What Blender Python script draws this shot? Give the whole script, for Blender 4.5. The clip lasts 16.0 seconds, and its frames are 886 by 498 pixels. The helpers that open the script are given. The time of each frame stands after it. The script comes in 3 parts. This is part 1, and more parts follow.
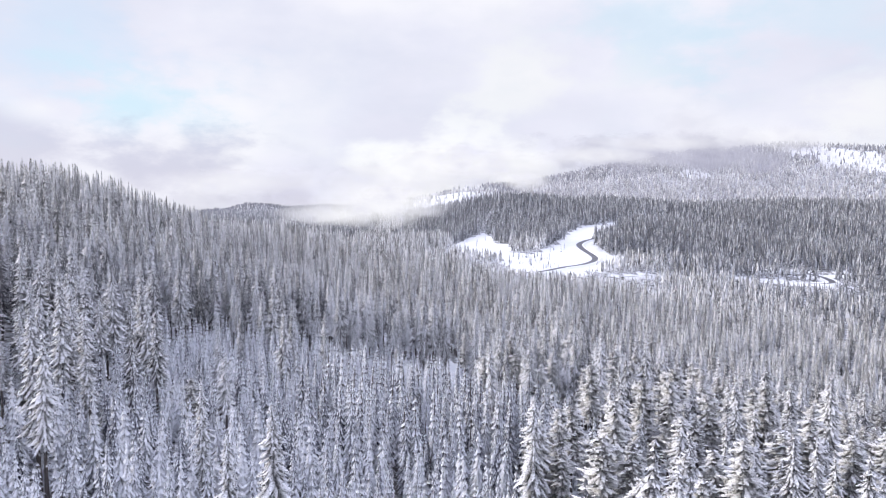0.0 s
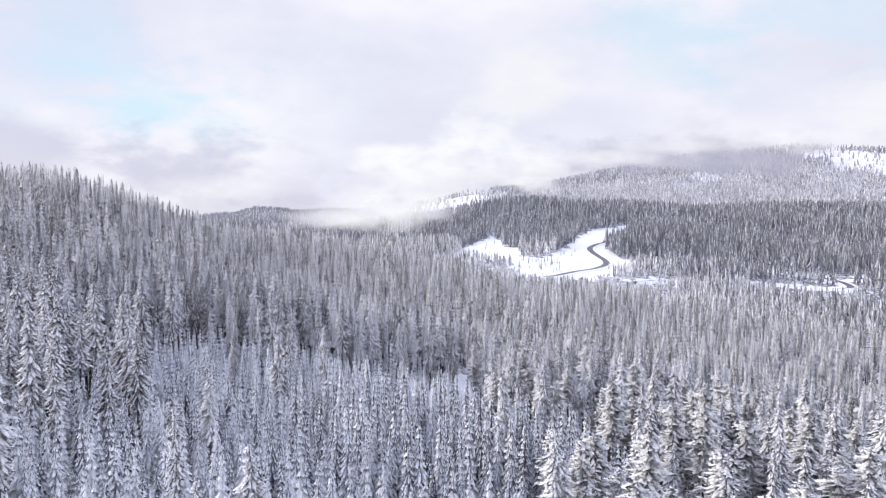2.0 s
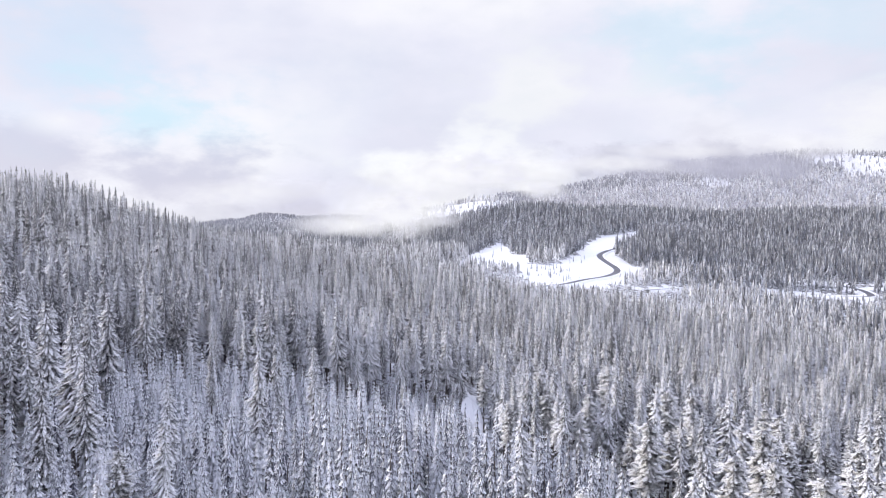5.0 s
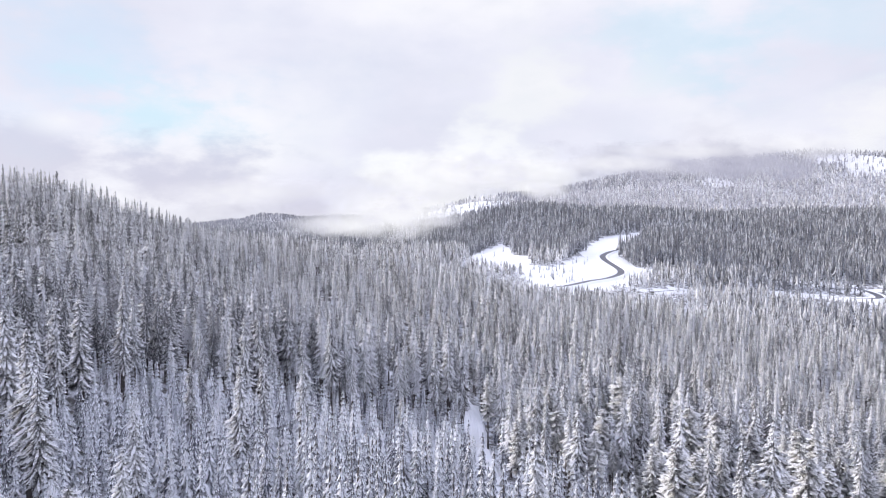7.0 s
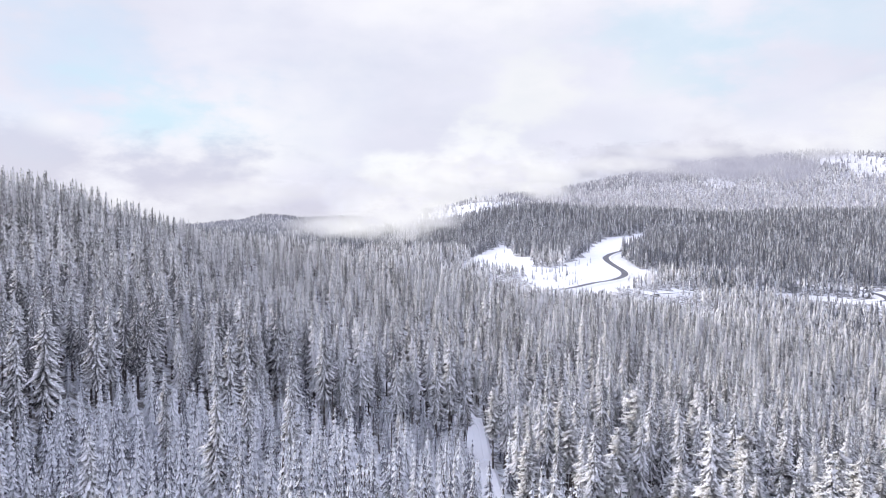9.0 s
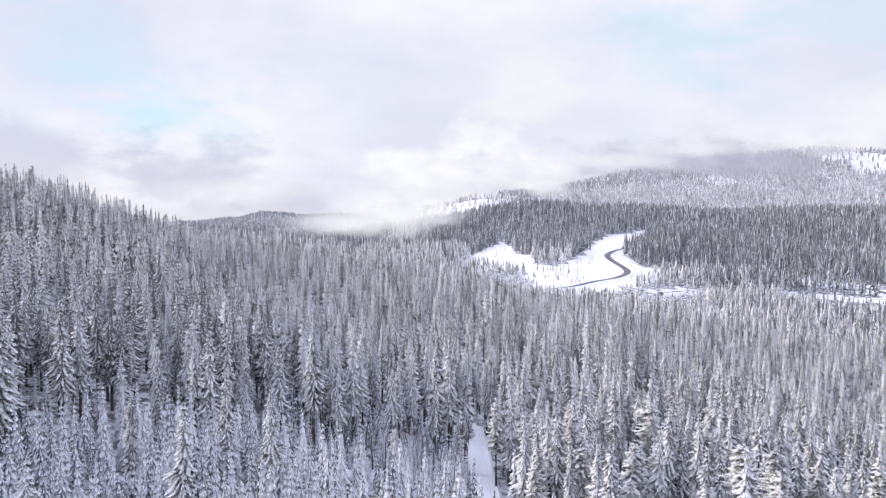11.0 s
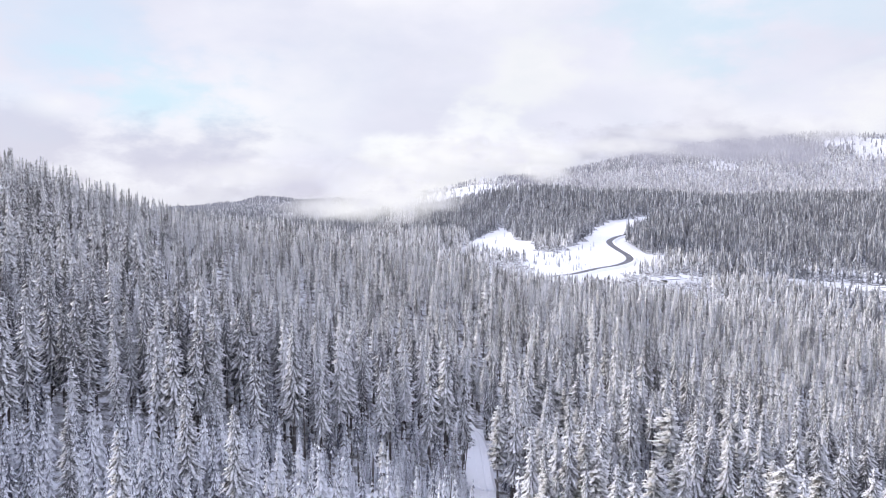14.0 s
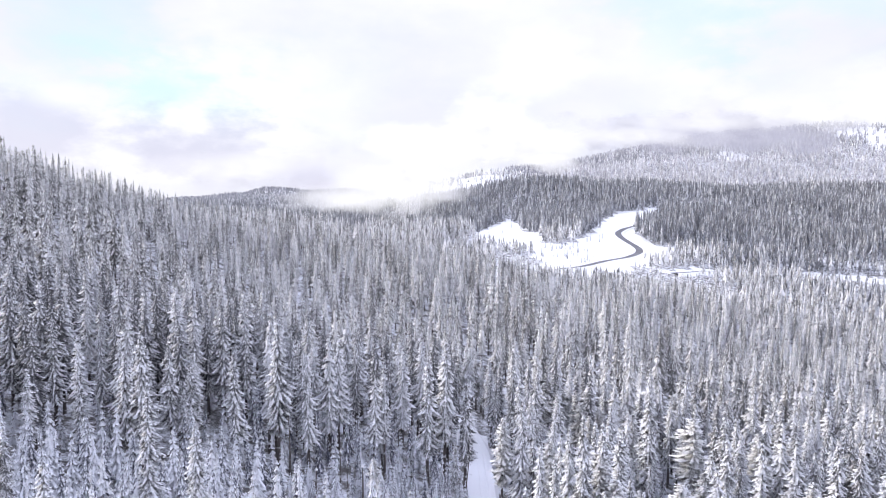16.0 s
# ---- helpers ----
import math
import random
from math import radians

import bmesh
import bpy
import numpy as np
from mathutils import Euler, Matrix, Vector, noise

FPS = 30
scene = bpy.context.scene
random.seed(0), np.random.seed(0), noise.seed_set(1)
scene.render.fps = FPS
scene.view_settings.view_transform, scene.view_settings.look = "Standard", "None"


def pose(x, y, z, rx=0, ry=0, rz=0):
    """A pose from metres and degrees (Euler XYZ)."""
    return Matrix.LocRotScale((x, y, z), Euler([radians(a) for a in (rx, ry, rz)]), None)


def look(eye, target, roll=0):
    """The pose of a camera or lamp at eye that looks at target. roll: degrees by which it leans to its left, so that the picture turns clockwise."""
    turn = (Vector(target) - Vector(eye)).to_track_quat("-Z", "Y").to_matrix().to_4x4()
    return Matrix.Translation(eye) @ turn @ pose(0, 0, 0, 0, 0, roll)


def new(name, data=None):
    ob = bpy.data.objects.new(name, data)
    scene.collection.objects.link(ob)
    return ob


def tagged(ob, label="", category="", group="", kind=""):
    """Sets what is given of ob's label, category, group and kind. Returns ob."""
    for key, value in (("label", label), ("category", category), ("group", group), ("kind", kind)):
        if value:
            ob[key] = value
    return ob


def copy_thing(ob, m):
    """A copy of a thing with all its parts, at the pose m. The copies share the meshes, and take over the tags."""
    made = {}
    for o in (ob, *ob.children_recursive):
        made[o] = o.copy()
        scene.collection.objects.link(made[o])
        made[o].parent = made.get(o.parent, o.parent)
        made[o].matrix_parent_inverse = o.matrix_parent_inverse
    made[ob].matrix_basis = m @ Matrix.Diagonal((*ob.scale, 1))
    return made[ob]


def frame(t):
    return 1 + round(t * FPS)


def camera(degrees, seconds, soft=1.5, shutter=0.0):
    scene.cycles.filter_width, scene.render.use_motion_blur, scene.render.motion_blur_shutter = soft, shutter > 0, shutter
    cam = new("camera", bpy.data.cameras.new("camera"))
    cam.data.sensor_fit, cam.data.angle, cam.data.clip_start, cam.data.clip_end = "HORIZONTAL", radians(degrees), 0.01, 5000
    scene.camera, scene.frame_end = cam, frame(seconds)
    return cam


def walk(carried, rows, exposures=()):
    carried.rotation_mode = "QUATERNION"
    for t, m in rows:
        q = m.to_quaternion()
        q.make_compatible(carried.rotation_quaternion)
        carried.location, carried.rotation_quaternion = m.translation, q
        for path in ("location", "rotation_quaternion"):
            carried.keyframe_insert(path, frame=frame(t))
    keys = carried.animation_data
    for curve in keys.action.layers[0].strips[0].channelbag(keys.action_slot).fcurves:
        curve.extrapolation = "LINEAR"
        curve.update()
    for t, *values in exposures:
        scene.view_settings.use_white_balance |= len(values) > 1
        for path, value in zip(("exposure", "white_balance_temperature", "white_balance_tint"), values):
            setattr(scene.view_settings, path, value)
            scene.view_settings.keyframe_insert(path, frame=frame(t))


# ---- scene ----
cam = camera(68.7, 16.0, soft=1.0)
PATH = [
    (0, (0.646, 2.617, 48.947), (0.669, 4.614, 48.833), 0.31),
    (0.5, (0.838, 5.301, 48.965), (0.852, 7.297, 48.853), 0.29),
    (1, (0.942, 8.249, 49.031), (0.948, 10.246, 48.922), 0.26),
    (1.5, (1.005, 11.379, 49.123), (1.005, 13.376, 49.017), 0.24),
    (2, (1.055, 14.627, 49.221), (1.051, 16.624, 49.117), 0.22),
    (2.5, (1.101, 17.956, 49.307), (1.093, 19.953, 49.206), 0.19),
    (3, (1.139, 21.346, 49.366), (1.127, 23.343, 49.268), 0.17),
    (3.5, (1.154, 24.742, 49.397), (1.139, 26.739, 49.303), 0.15),
    (4, (1.143, 28.091, 49.416), (1.124, 30.088, 49.326), 0.14),
    (4.2, (1.132, 29.418, 49.421), (1.112, 31.416, 49.334), 0.14),
    (6.5, (0.792, 43.892, 49.496), (0.767, 45.890, 49.412), 0.18),
    (7, (0.722, 46.979, 49.542), (0.697, 48.977, 49.458), 0.18),
    (7.5, (0.647, 50.074, 49.584), (0.622, 52.072, 49.501), 0.18),
    (8, (0.563, 53.185, 49.613), (0.537, 55.183, 49.531), 0.18),
    (8.5, (0.479, 56.298, 49.619), (0.453, 58.296, 49.538), 0.18),
    (9, (0.411, 59.392, 49.610), (0.384, 61.390, 49.529), 0.18),
    (11.5, (0.420, 74.480, 49.471), (0.395, 76.477, 49.375), 0.20),
    (12, (0.494, 77.239, 49.482), (0.470, 79.236, 49.378), 0.21),
    (12.5, (0.579, 79.911, 49.501), (0.555, 81.908, 49.390), 0.23),
    (13, (0.667, 82.544, 49.521), (0.643, 84.541, 49.403), 0.24),
    (13.5, (0.768, 85.284, 49.534), (0.745, 87.280, 49.407), 0.26),
    (14, (0.904, 88.188, 49.535), (0.881, 90.184, 49.400), 0.28),
    (14.5, (1.093, 91.256, 49.523), (1.069, 93.251, 49.380), 0.29),
    (15, (1.351, 94.466, 49.493), (1.324, 96.460, 49.343), 0.31),
    (15.5, (1.695, 97.781, 49.439), (1.661, 99.775, 49.283), 0.33),
    (16, (2.144, 101.158, 49.358), (2.100, 103.150, 49.195), 0.34),
]
walk(cam, [(t, look(e, a, r)) for t, e, a, r in PATH],
     exposures=[(0, 0.0), (12, 0.0), (15, 0.0), (15.6, 0.05), (16, 0.2)])

# ---------------------------------------------------------------- world, sun
SUN_AZ, SUN_EL = -80.0, 21.0          # degrees: azimuth from +y towards +x, elevation


def material(name):
    mat = bpy.data.materials.new(name)
    mat.use_nodes = True
    nt = mat.node_tree
    return mat, nt, nt.nodes["Principled BSDF"]


def noise_node(nt, scale, detail=3, rough=0.5, vector=None):
    t = nt.nodes.new("ShaderNodeTexNoise")
    t.inputs["Scale"].default_value, t.inputs["Detail"].default_value, t.inputs["Roughness"].default_value = scale, detail, rough
    if vector is not None:
        nt.links.new(vector, t.inputs["Vector"])
    return t.outputs["Fac"]


def math_node(nt, op, a, b=0.0, clamp=False):
    m = nt.nodes.new("ShaderNodeMath")
    m.operation, m.use_clamp = op, clamp
    for k, v in enumerate((a, b)):
        if isinstance(v, (int, float)):
            m.inputs[k].default_value = v
        else:
            nt.links.new(v, m.inputs[k])
    return m.outputs[0]


def map_node(nt, value, a, b, c=0.0, d=1.0, smooth=False):
    m = nt.nodes.new("ShaderNodeMapRange")
    m.interpolation_type = "SMOOTHSTEP" if smooth else "LINEAR"
    for key, v in zip(("From Min", "From Max", "To Min", "To Max"), (a, b, c, d)):
        m.inputs[key].default_value = v
    nt.links.new(value, m.inputs["Value"])
    return m.outputs[0]


def mix_node(nt, fac, a, b):
    m = nt.nodes.new("ShaderNodeMix")
    m.data_type = "RGBA"
    for k, v in ((0, fac), (6, a), (7, b)):
        if isinstance(v, (int, float)):
            m.inputs[k].default_value = v
        elif isinstance(v, tuple):
            m.inputs[k].default_value = (*v, 1)
        else:
            nt.links.new(v, m.inputs[k])
    return m.outputs[2]


def bump_node(nt, bsdf, height, strength, distance):
    b = nt.nodes.new("ShaderNodeBump")
    b.inputs["Strength"].default_value, b.inputs["Distance"].default_value = strength, distance
    nt.links.new(height, b.inputs["Height"])
    nt.links.new(b.outputs[0], bsdf.inputs["Normal"])


def sky_dir(az, el):
    az, el = radians(az), radians(el)
    return Vector((math.sin(az) * math.cos(el), math.cos(az) * math.cos(el), math.sin(el)))


# cloud patches: azimuth, elevation, size, strength, colour
SKY_PATCHES = [(-30, 11.5, 0.24, 0.55, (0.68, 0.82, 1.0)), (-25, 8.8, 0.13, 0.75, (0.66, 0.88, 1.0)), (18, 15.5, 0.19, 0.65, (0.70, 0.87, 1.0)), (31, 14.5, 0.22, 0.6, (0.72, 0.87, 1.0)),
               (-33, 4.2, 0.16, 0.85, (0.66, 0.65, 0.80)), (-23, 2.8, 0.16, 0.9, (0.65, 0.645, 0.80)), (-13, 1.8, 0.13, 0.85, (0.67, 0.665, 0.82)), (21, 7.2, 0.07, 0.5, (0.76, 0.75, 0.86)),
               (-1, 4.2, 0.17, 1.0, (1.04, 1.04, 1.07)), (7, 4.6, 0.12, 0.8, (1.02, 1.02, 1.05)), (8, 11.5, 0.17, 0.8, (0.98, 0.98, 1.0)), (33, 8, 0.13, 0.8, (0.99, 0.98, 1.0)), (-31, 7.6, 0.05, 0.8, (0.96, 0.96, 1.0))]


def build_world():
    world = bpy.data.worlds.new("winter_sky")
    scene.world = world
    world.use_nodes = True
    nt = world.node_tree
    nt.nodes.clear()
    n, link = nt.nodes.new, nt.links.new
    out = n("ShaderNodeOutputWorld")
    sky = n("ShaderNodeTexSky")
    sky.sky_type, sky.sun_disc = "NISHITA", False
    sky.sun_elevation, sky.sun_rotation = radians(SUN_EL), radians(SUN_AZ)
    sky.altitude, sky.dust_density = 1200, 2.0
    clear = n("ShaderNodeBackground")
    clear.inputs["Strength"].default_value = 0.15
    link(sky.outputs[0], clear.inputs["Color"])
    co = n("ShaderNodeTexCoord")
    # flattened direction, so that the cloud stretches sideways
    mp = n("ShaderNodeMapping")
    mp.inputs["Scale"].default_value = (1.0, 1.0, 2.0)
    link(co.outputs["Generated"], mp.inputs["Vector"])
    sep = n("ShaderNodeSeparateXYZ")
    link(co.outputs["Generated"], sep.inputs[0])
    big = noise_node(nt, 2.6, 5, 0.5, mp.outputs[0])
    wisps = noise_node(nt, 7.0, 6, 0.55, mp.outputs[0])
    ramp = n("ShaderNodeValToRGB")
    e = ramp.color_ramp.elements
    e[0].position, e[0].color = 0.30, (0.76, 0.77, 0.90, 1)
    e[1].position, e[1].color = 0.66, (0.96, 0.96, 1.02, 1)
    m = e.new(0.48)
    m.color = (0.84, 0.85, 0.97, 1)
    link(big, ramp.inputs["Fac"])
    # the deck is brightest overhead and thin enough to let the blue through
    above = map_node(nt, sep.outputs["Z"], 0.40, 0.9, 0.0, 0.95)
    tone = mix_node(nt, above, ramp.outputs[0], (1.50, 1.57, 2.08))
    broken = math_node(nt, "MULTIPLY", math_node(nt, "SUBTRACT", wisps, 0.5), 0.34)
    for az, el, size, amount, colour in SKY_PATCHES:
        off = n("ShaderNodeVectorMath")
        off.operation = "DISTANCE"
        link(mp.outputs[0], off.inputs[0])
        d = sky_dir(az, el)
        off.inputs[1].default_value = (d.x, d.y, d.z * 2.0)
        near_by = math_node(nt, "ADD", off.outputs["Value"], math_node(nt, "MULTIPLY", broken, 2.2 * size / 0.2))
        tone = mix_node(nt, map_node(nt, near_by, size, 0.0, 0.0, amount, smooth=True), tone, colour)
    cloud = n("ShaderNodeBackground")
    cloud.inputs["Strength"].default_value = 1.0
    link(tone, cloud.inputs["Color"])
    mix = n("ShaderNodeMixShader")
    link(map_node(nt, wisps, 0.62, 0.35, 0.0, 0.12), mix.inputs["Fac"])
    link(cloud.outputs[0], mix.inputs[1])
    link(clear.outputs[0], mix.inputs[2])
    link(mix.outputs[0], out.inputs["Surface"])


build_world()

sun_data = bpy.data.lights.new("sun", "SUN")
sun_data.energy, sun_data.angle, sun_data.color = 3.2, radians(10), (1.0, 0.93, 0.85)
sun = new("sun", sun_data)
sun_dir = Vector((math.sin(radians(SUN_AZ)) * math.cos(radians(SUN_EL)), math.cos(radians(SUN_AZ)) * math.cos(radians(SUN_EL)), math.sin(radians(SUN_EL))))
sun.matrix_world = look(sun_dir * 300, (0, 0, 0))


# ---------------------------------------------------------------- materials
def snow_material():
    mat, nt, bsdf = material("snow")
    geo = nt.nodes.new("ShaderNodeNewGeometry")
    wide, fine = noise_node(nt, 0.035, 4, 0.6, geo.outputs["Position"]), noise_node(nt, 0.9, 5, 0.65, geo.outputs["Position"])
    tone = mix_node(nt, map_node(nt, wide, 0.3, 0.7), (0.80, 0.82, 0.86), (0.88, 0.88, 0.90))
    # low scrub and litter that pokes through the snow here and there
    litter = math_node(nt, "MULTIPLY", map_node(nt, fine, 0.60, 0.72), map_node(nt, wide, 0.5, 0.62))
    nt.links.new(mix_node(nt, math_node(nt, "MULTIPLY", litter, 0.5), tone, (0.22, 0.19, 0.16)), bsdf.inputs["Base Color"])
    bsdf.inputs["Roughness"].default_value = 0.75
    bump_node(nt, bsdf, fine, 0.6, 0.25)
    return mat


def floor_material():
    """The sheltered ground under the trees: litter, low scrub and thin snow. Its dark tone also puts shade into the
    gaps between trees.
    """
    mat, nt, bsdf = material("forest_floor")
    geo = nt.nodes.new("ShaderNodeNewGeometry")
    wide, fine = noise_node(nt, 0.25, 4, 0.6, geo.outputs["Position"]), noise_node(nt, 2.2, 5, 0.7, geo.outputs["Position"])
    litter = mix_node(nt, fine, (0.09, 0.088, 0.088), (0.20, 0.185, 0.175))
    snowy = map_node(nt, math_node(nt, "ADD", wide, math_node(nt, "MULTIPLY", fine, 0.6)), 0.71, 0.91)
    nt.links.new(mix_node(nt, snowy, litter, (0.80, 0.82, 0.87)), bsdf.inputs["Base Color"])
    bsdf.inputs["Roughness"].default_value = 0.9
    bump_node(nt, bsdf, fine, 0.8, 0.4)
    return mat


def crown_material(name, low, high, grain, blotch, island, dark, light, snow):
    """Needles under snow: the snow lies on what faces up and thins out in blotches."""
    mat, nt, bsdf = material(name)
    geo, info = nt.nodes.new("ShaderNodeNewGeometry"), nt.nodes.new("ShaderNodeObjectInfo")
    sep = nt.nodes.new("ShaderNodeSeparateXYZ")
    nt.links.new(geo.outputs["Normal"], sep.inputs[0])
    fine = noise_node(nt, grain, 2.5, 0.6, geo.outputs["Position"])
    wide = noise_node(nt, blotch, 2, 0.5, geo.outputs["Position"])
    whim = nt.nodes.new("ShaderNodeAttribute")
    whim.attribute_name = "whim"
    coarse = noise_node(nt, 0.45 * grain, 2, 0.5, geo.outputs["Position"])
    # reads the set normals, so needles with shade put in lose snow too
    lie = math_node(nt, "ADD", sep.outputs["Z"], math_node(nt, "MULTIPLY", whim.outputs["Fac"], 0.95))
    for value, amount in ((fine, 2.4), (coarse, 1.2), (wide, 0.9), (geo.outputs["Random Per Island"], island), (info.outputs["Random"], 0.5)):
        lie = math_node(nt, "ADD", lie, math_node(nt, "MULTIPLY", math_node(nt, "SUBTRACT", value, 0.5), amount))
    cover = map_node(nt, lie, low, high, 0.0, 1.0)
    needles = mix_node(nt, wide, dark, light)
    nt.links.new(mix_node(nt, cover, needles, snow), bsdf.inputs["Base Color"])
    nt.links.new(map_node(nt, cover, 0, 1, 0.85, 0.7), bsdf.inputs["Roughness"])
    bsdf.inputs["Specular IOR Level"].default_value = 0.2
    bump_node(nt, bsdf, fine, 0.9, 1.1 / grain)
    return mat


def bark_material():
    mat, nt, bsdf = material("bark")
    co = nt.nodes.new("ShaderNodeTexCoord")
    mp = nt.nodes.new("ShaderNodeMapping")
    mp.inputs["Scale"].default_value = (6, 6, 0.8)
    nt.links.new(co.outputs["Object"], mp.inputs["Vector"])
    streak = noise_node(nt, 2.0, 4, 0.6, mp.outputs[0])
    patch = noise_node(nt, 0.7, 3, 0.6, co.outputs["Object"])
    bark = mix_node(nt, streak, (0.06, 0.053, 0.052), (0.145, 0.126, 0.12))
    nt.links.new(mix_node(nt, map_node(nt, patch, 0.56, 0.66), bark, (0.75, 0.76, 0.8)), bsdf.inputs["Base Color"])
    bsdf.inputs["Roughness"].default_value = 0.9
    bump_node(nt, bsdf, streak, 0.5, 0.04)
    return mat


def asphalt_material():
    mat, nt, bsdf = material("wet_asphalt")
    geo = nt.nodes.new("ShaderNodeNewGeometry")
    wide, fine = noise_node(nt, 0.08, 3, 0.5, geo.outputs["Position"]), noise_node(nt, 3, 4, 0.6, geo.outputs["Position"])
    nt.links.new(mix_node(nt, wide, (0.07, 0.07, 0.08), (0.16, 0.16, 0.18)), bsdf.inputs["Base Color"])
    nt.links.new(map_node(nt, fine, 0.3, 0.7, 0.5, 0.75), bsdf.inputs["Roughness"])
    return mat


SNOW, FLOOR, BARK, ASPHALT = snow_material(), floor_material(), bark_material(), asphalt_material()
FIR = crown_material("snowy_fir_needles", -0.42, 0.58, 4.2, 0.2, 0.14, (0.125, 0.132, 0.155), (0.235, 0.232, 0.238), (0.91, 0.92, 0.97))
SPRUCE = crown_material("snowy_spruce_needles", -0.33, 0.55, 4.6, 0.22, 0.14, (0.09, 0.098, 0.14), (0.18, 0.186, 0.225), (0.91, 0.93, 0.99))
PINE = crown_material("frosted_pine_needles", -0.63, 0.57, 4.2, 0.18, 0.14, (0.20, 0.198, 0.21), (0.31, 0.305, 0.308), (0.90, 0.90, 0.92))
FARFIR = crown_material("far_snowy_needles", -0.56, 0.46, 3.0, 0.12, 0.25, (0.18, 0.182, 0.19), (0.28, 0.275, 0.268), (0.91, 0.91, 0.93))
VALLEYFIR = crown_material("valley_snowy_needles", -0.25, 0.9, 0.9, 0.10, 0.4, (0.15, 0.152, 0.158), (0.24, 0.236, 0.228), (0.90, 0.90, 0.92))
# less snow for the ridge; cloud shade and blue haze put into the colour
DARKFIR = crown_material("thin_snow_shaded_needles", 0.05, 1.4, 0.9, 0.10, 0.4, (0.165, 0.172, 0.192), (0.25, 0.252, 0.268), (0.86, 0.88, 0.92))
WHITEFIR = crown_material("rimed_fir_needles", 0.0, 1.1, 0.4, 0.03, 0.45, (0.17, 0.178, 0.198), (0.25, 0.25, 0.26), (0.88, 0.89, 0.93))
RIMEFIR = crown_material("white_rimed_needles", -0.75, 0.75, 0.4, 0.03, 0.5, (0.19, 0.195, 0.21), (0.27, 0.27, 0.275), (0.90, 0.90, 0.92))


# ---------------------------------------------------------------- the lie of the land
# each hill or hollow: x, y, spread in x and in y, height
HILLS = [(-330, 430, 170, 170, 62.6), (-150, 420, 90, 110, -6.8), (-100, 150, 70, 90, 2.4), (-230, 200, 150, 150, 14.0),
         (250, 520, 180, 140, -10.6), (90, 220, 90, 110, -1.2), (450, 620, 200, 160, -34.8), (200, 1000, 160, 120, 6.5),
         (150, 1350, 200, 150, 63.2), (500, 1330, 220, 160, 22.0), (900, 1300, 300, 260, 58.1), (60, 800, 180, 160, 5.0),
         (-250, 1100, 300, 300, 3.3), (300, 300, 150, 150, -52.4), (20, 1130, 120, 110, -12.2), (-30, 300, 110, 120, -9.5),
         (430, 850, 140, 120, -5.2), (10, 60, 110, 110, 4.9),
         (1600, 2750, 1080, 420, 334), (-1080, 3700, 150, 300, 52), (-600, 3950, 560, 300, 66),
         (85, 2080, 180, 140, 88)]


def land(x, y):
    z = -4.7 + 0 * x
    for a, b, s, t, h in HILLS:
        z = z + h * np.exp(-0.5 * (((x - a) / s) ** 2 + ((y - b) / t) ** 2))
    far = np.clip((y - 1500) / 900, 0, 1)
    z = z + far * (14 * np.sin(x / 170 + 1.3) * np.sin(y / 210) + 6 * np.sin(x / 67 + y / 90))
    return z + 0.9 * np.sin(x / 19 + 2) * np.sin(y / 23) + 0.4 * np.sin(x / 7.3) * np.cos(y / 8.1)


def land1(x, y):
    return float(land(np.float64(x), np.float64(y)))


def smooth_line(points, step):
    """A Catmull-Rom line through plan points."""
    p = [np.array(q, float) for q in points]
    p = [2 * p[0] - p[1]] + p + [2 * p[-1] - p[-2]]
    out = []
    for a, b, c, d in zip(p, p[1:], p[2:], p[3:]):
        k = max(2, int(np.linalg.norm(c - b) / step))
        for i in range(k):
            t = i / k
            out.append(0.5 * (2 * b + (c - a) * t + (2 * a - 5 * b + 4 * c - d) * t**2 + (3 * b - a - 3 * c + d) * t**3))
    out.append(p[-2])
    return np.array(out)


ROAD = smooth_line([(520, 1215), (450, 1200), (379, 1178), (329, 1148), (290, 1085), (254, 1015), (230, 986), (211, 944), (203, 909), (201, 867), (202, 825), (196, 794),
                    (177, 763), (148, 726), (104, 667), (60, 615), (0, 570), (-70, 545)], 6)
ROAD_EAST = smooth_line([(380, 845), (425, 820), (451, 808), (464, 788), (467, 765), (460, 745), (436, 749), (410, 758), (381, 761), (320, 752), (245, 730), (200, 700)], 6)
TRACK = smooth_line([(9.5, 184), (8.5, 200), (8, 225), (8, 241), (7.5, 256), (5, 270), (2, 280)], 2)


def away(line, x, y):
    """Distance in plan from points to a line of points."""
    best = np.full(x.shape, 1e9)
    for q in line[:: max(1, len(line) // 90)]:
        best = np.minimum(best, (x - q[0]) ** 2 + (y - q[1]) ** 2)
    return np.sqrt(best)


def make_mesh(name, verts, faces, materials, index=None, smooth=False, normals=None):
    me = bpy.data.meshes.new(name)
    verts, faces = np.asarray(verts, np.float32), np.asarray(faces, np.int32)
    k = faces.shape[1]
    me.vertices.add(len(verts))
    me.vertices.foreach_set("co", verts.ravel())
    me.loops.add(faces.size)
    me.loops.foreach_set("vertex_index", faces.ravel())
    me.polygons.add(len(faces))
    me.polygons.foreach_set("loop_start", np.arange(0, faces.size, k, dtype=np.int32))
    for m in materials:
        me.materials.append(m)
    if index is not None:
        me.polygons.foreach_set("material_index", np.asarray(index, np.int32))
    me.polygons.foreach_set("use_smooth", np.full(len(faces), smooth or normals is not None))
    me.update(calc_edges=True)
    if normals is not None:
        me.attributes.new("custom_normal", "FLOAT_VECTOR", "POINT").data.foreach_set("vector", np.asarray(normals, np.float32).ravel())
        me.update()
    return me


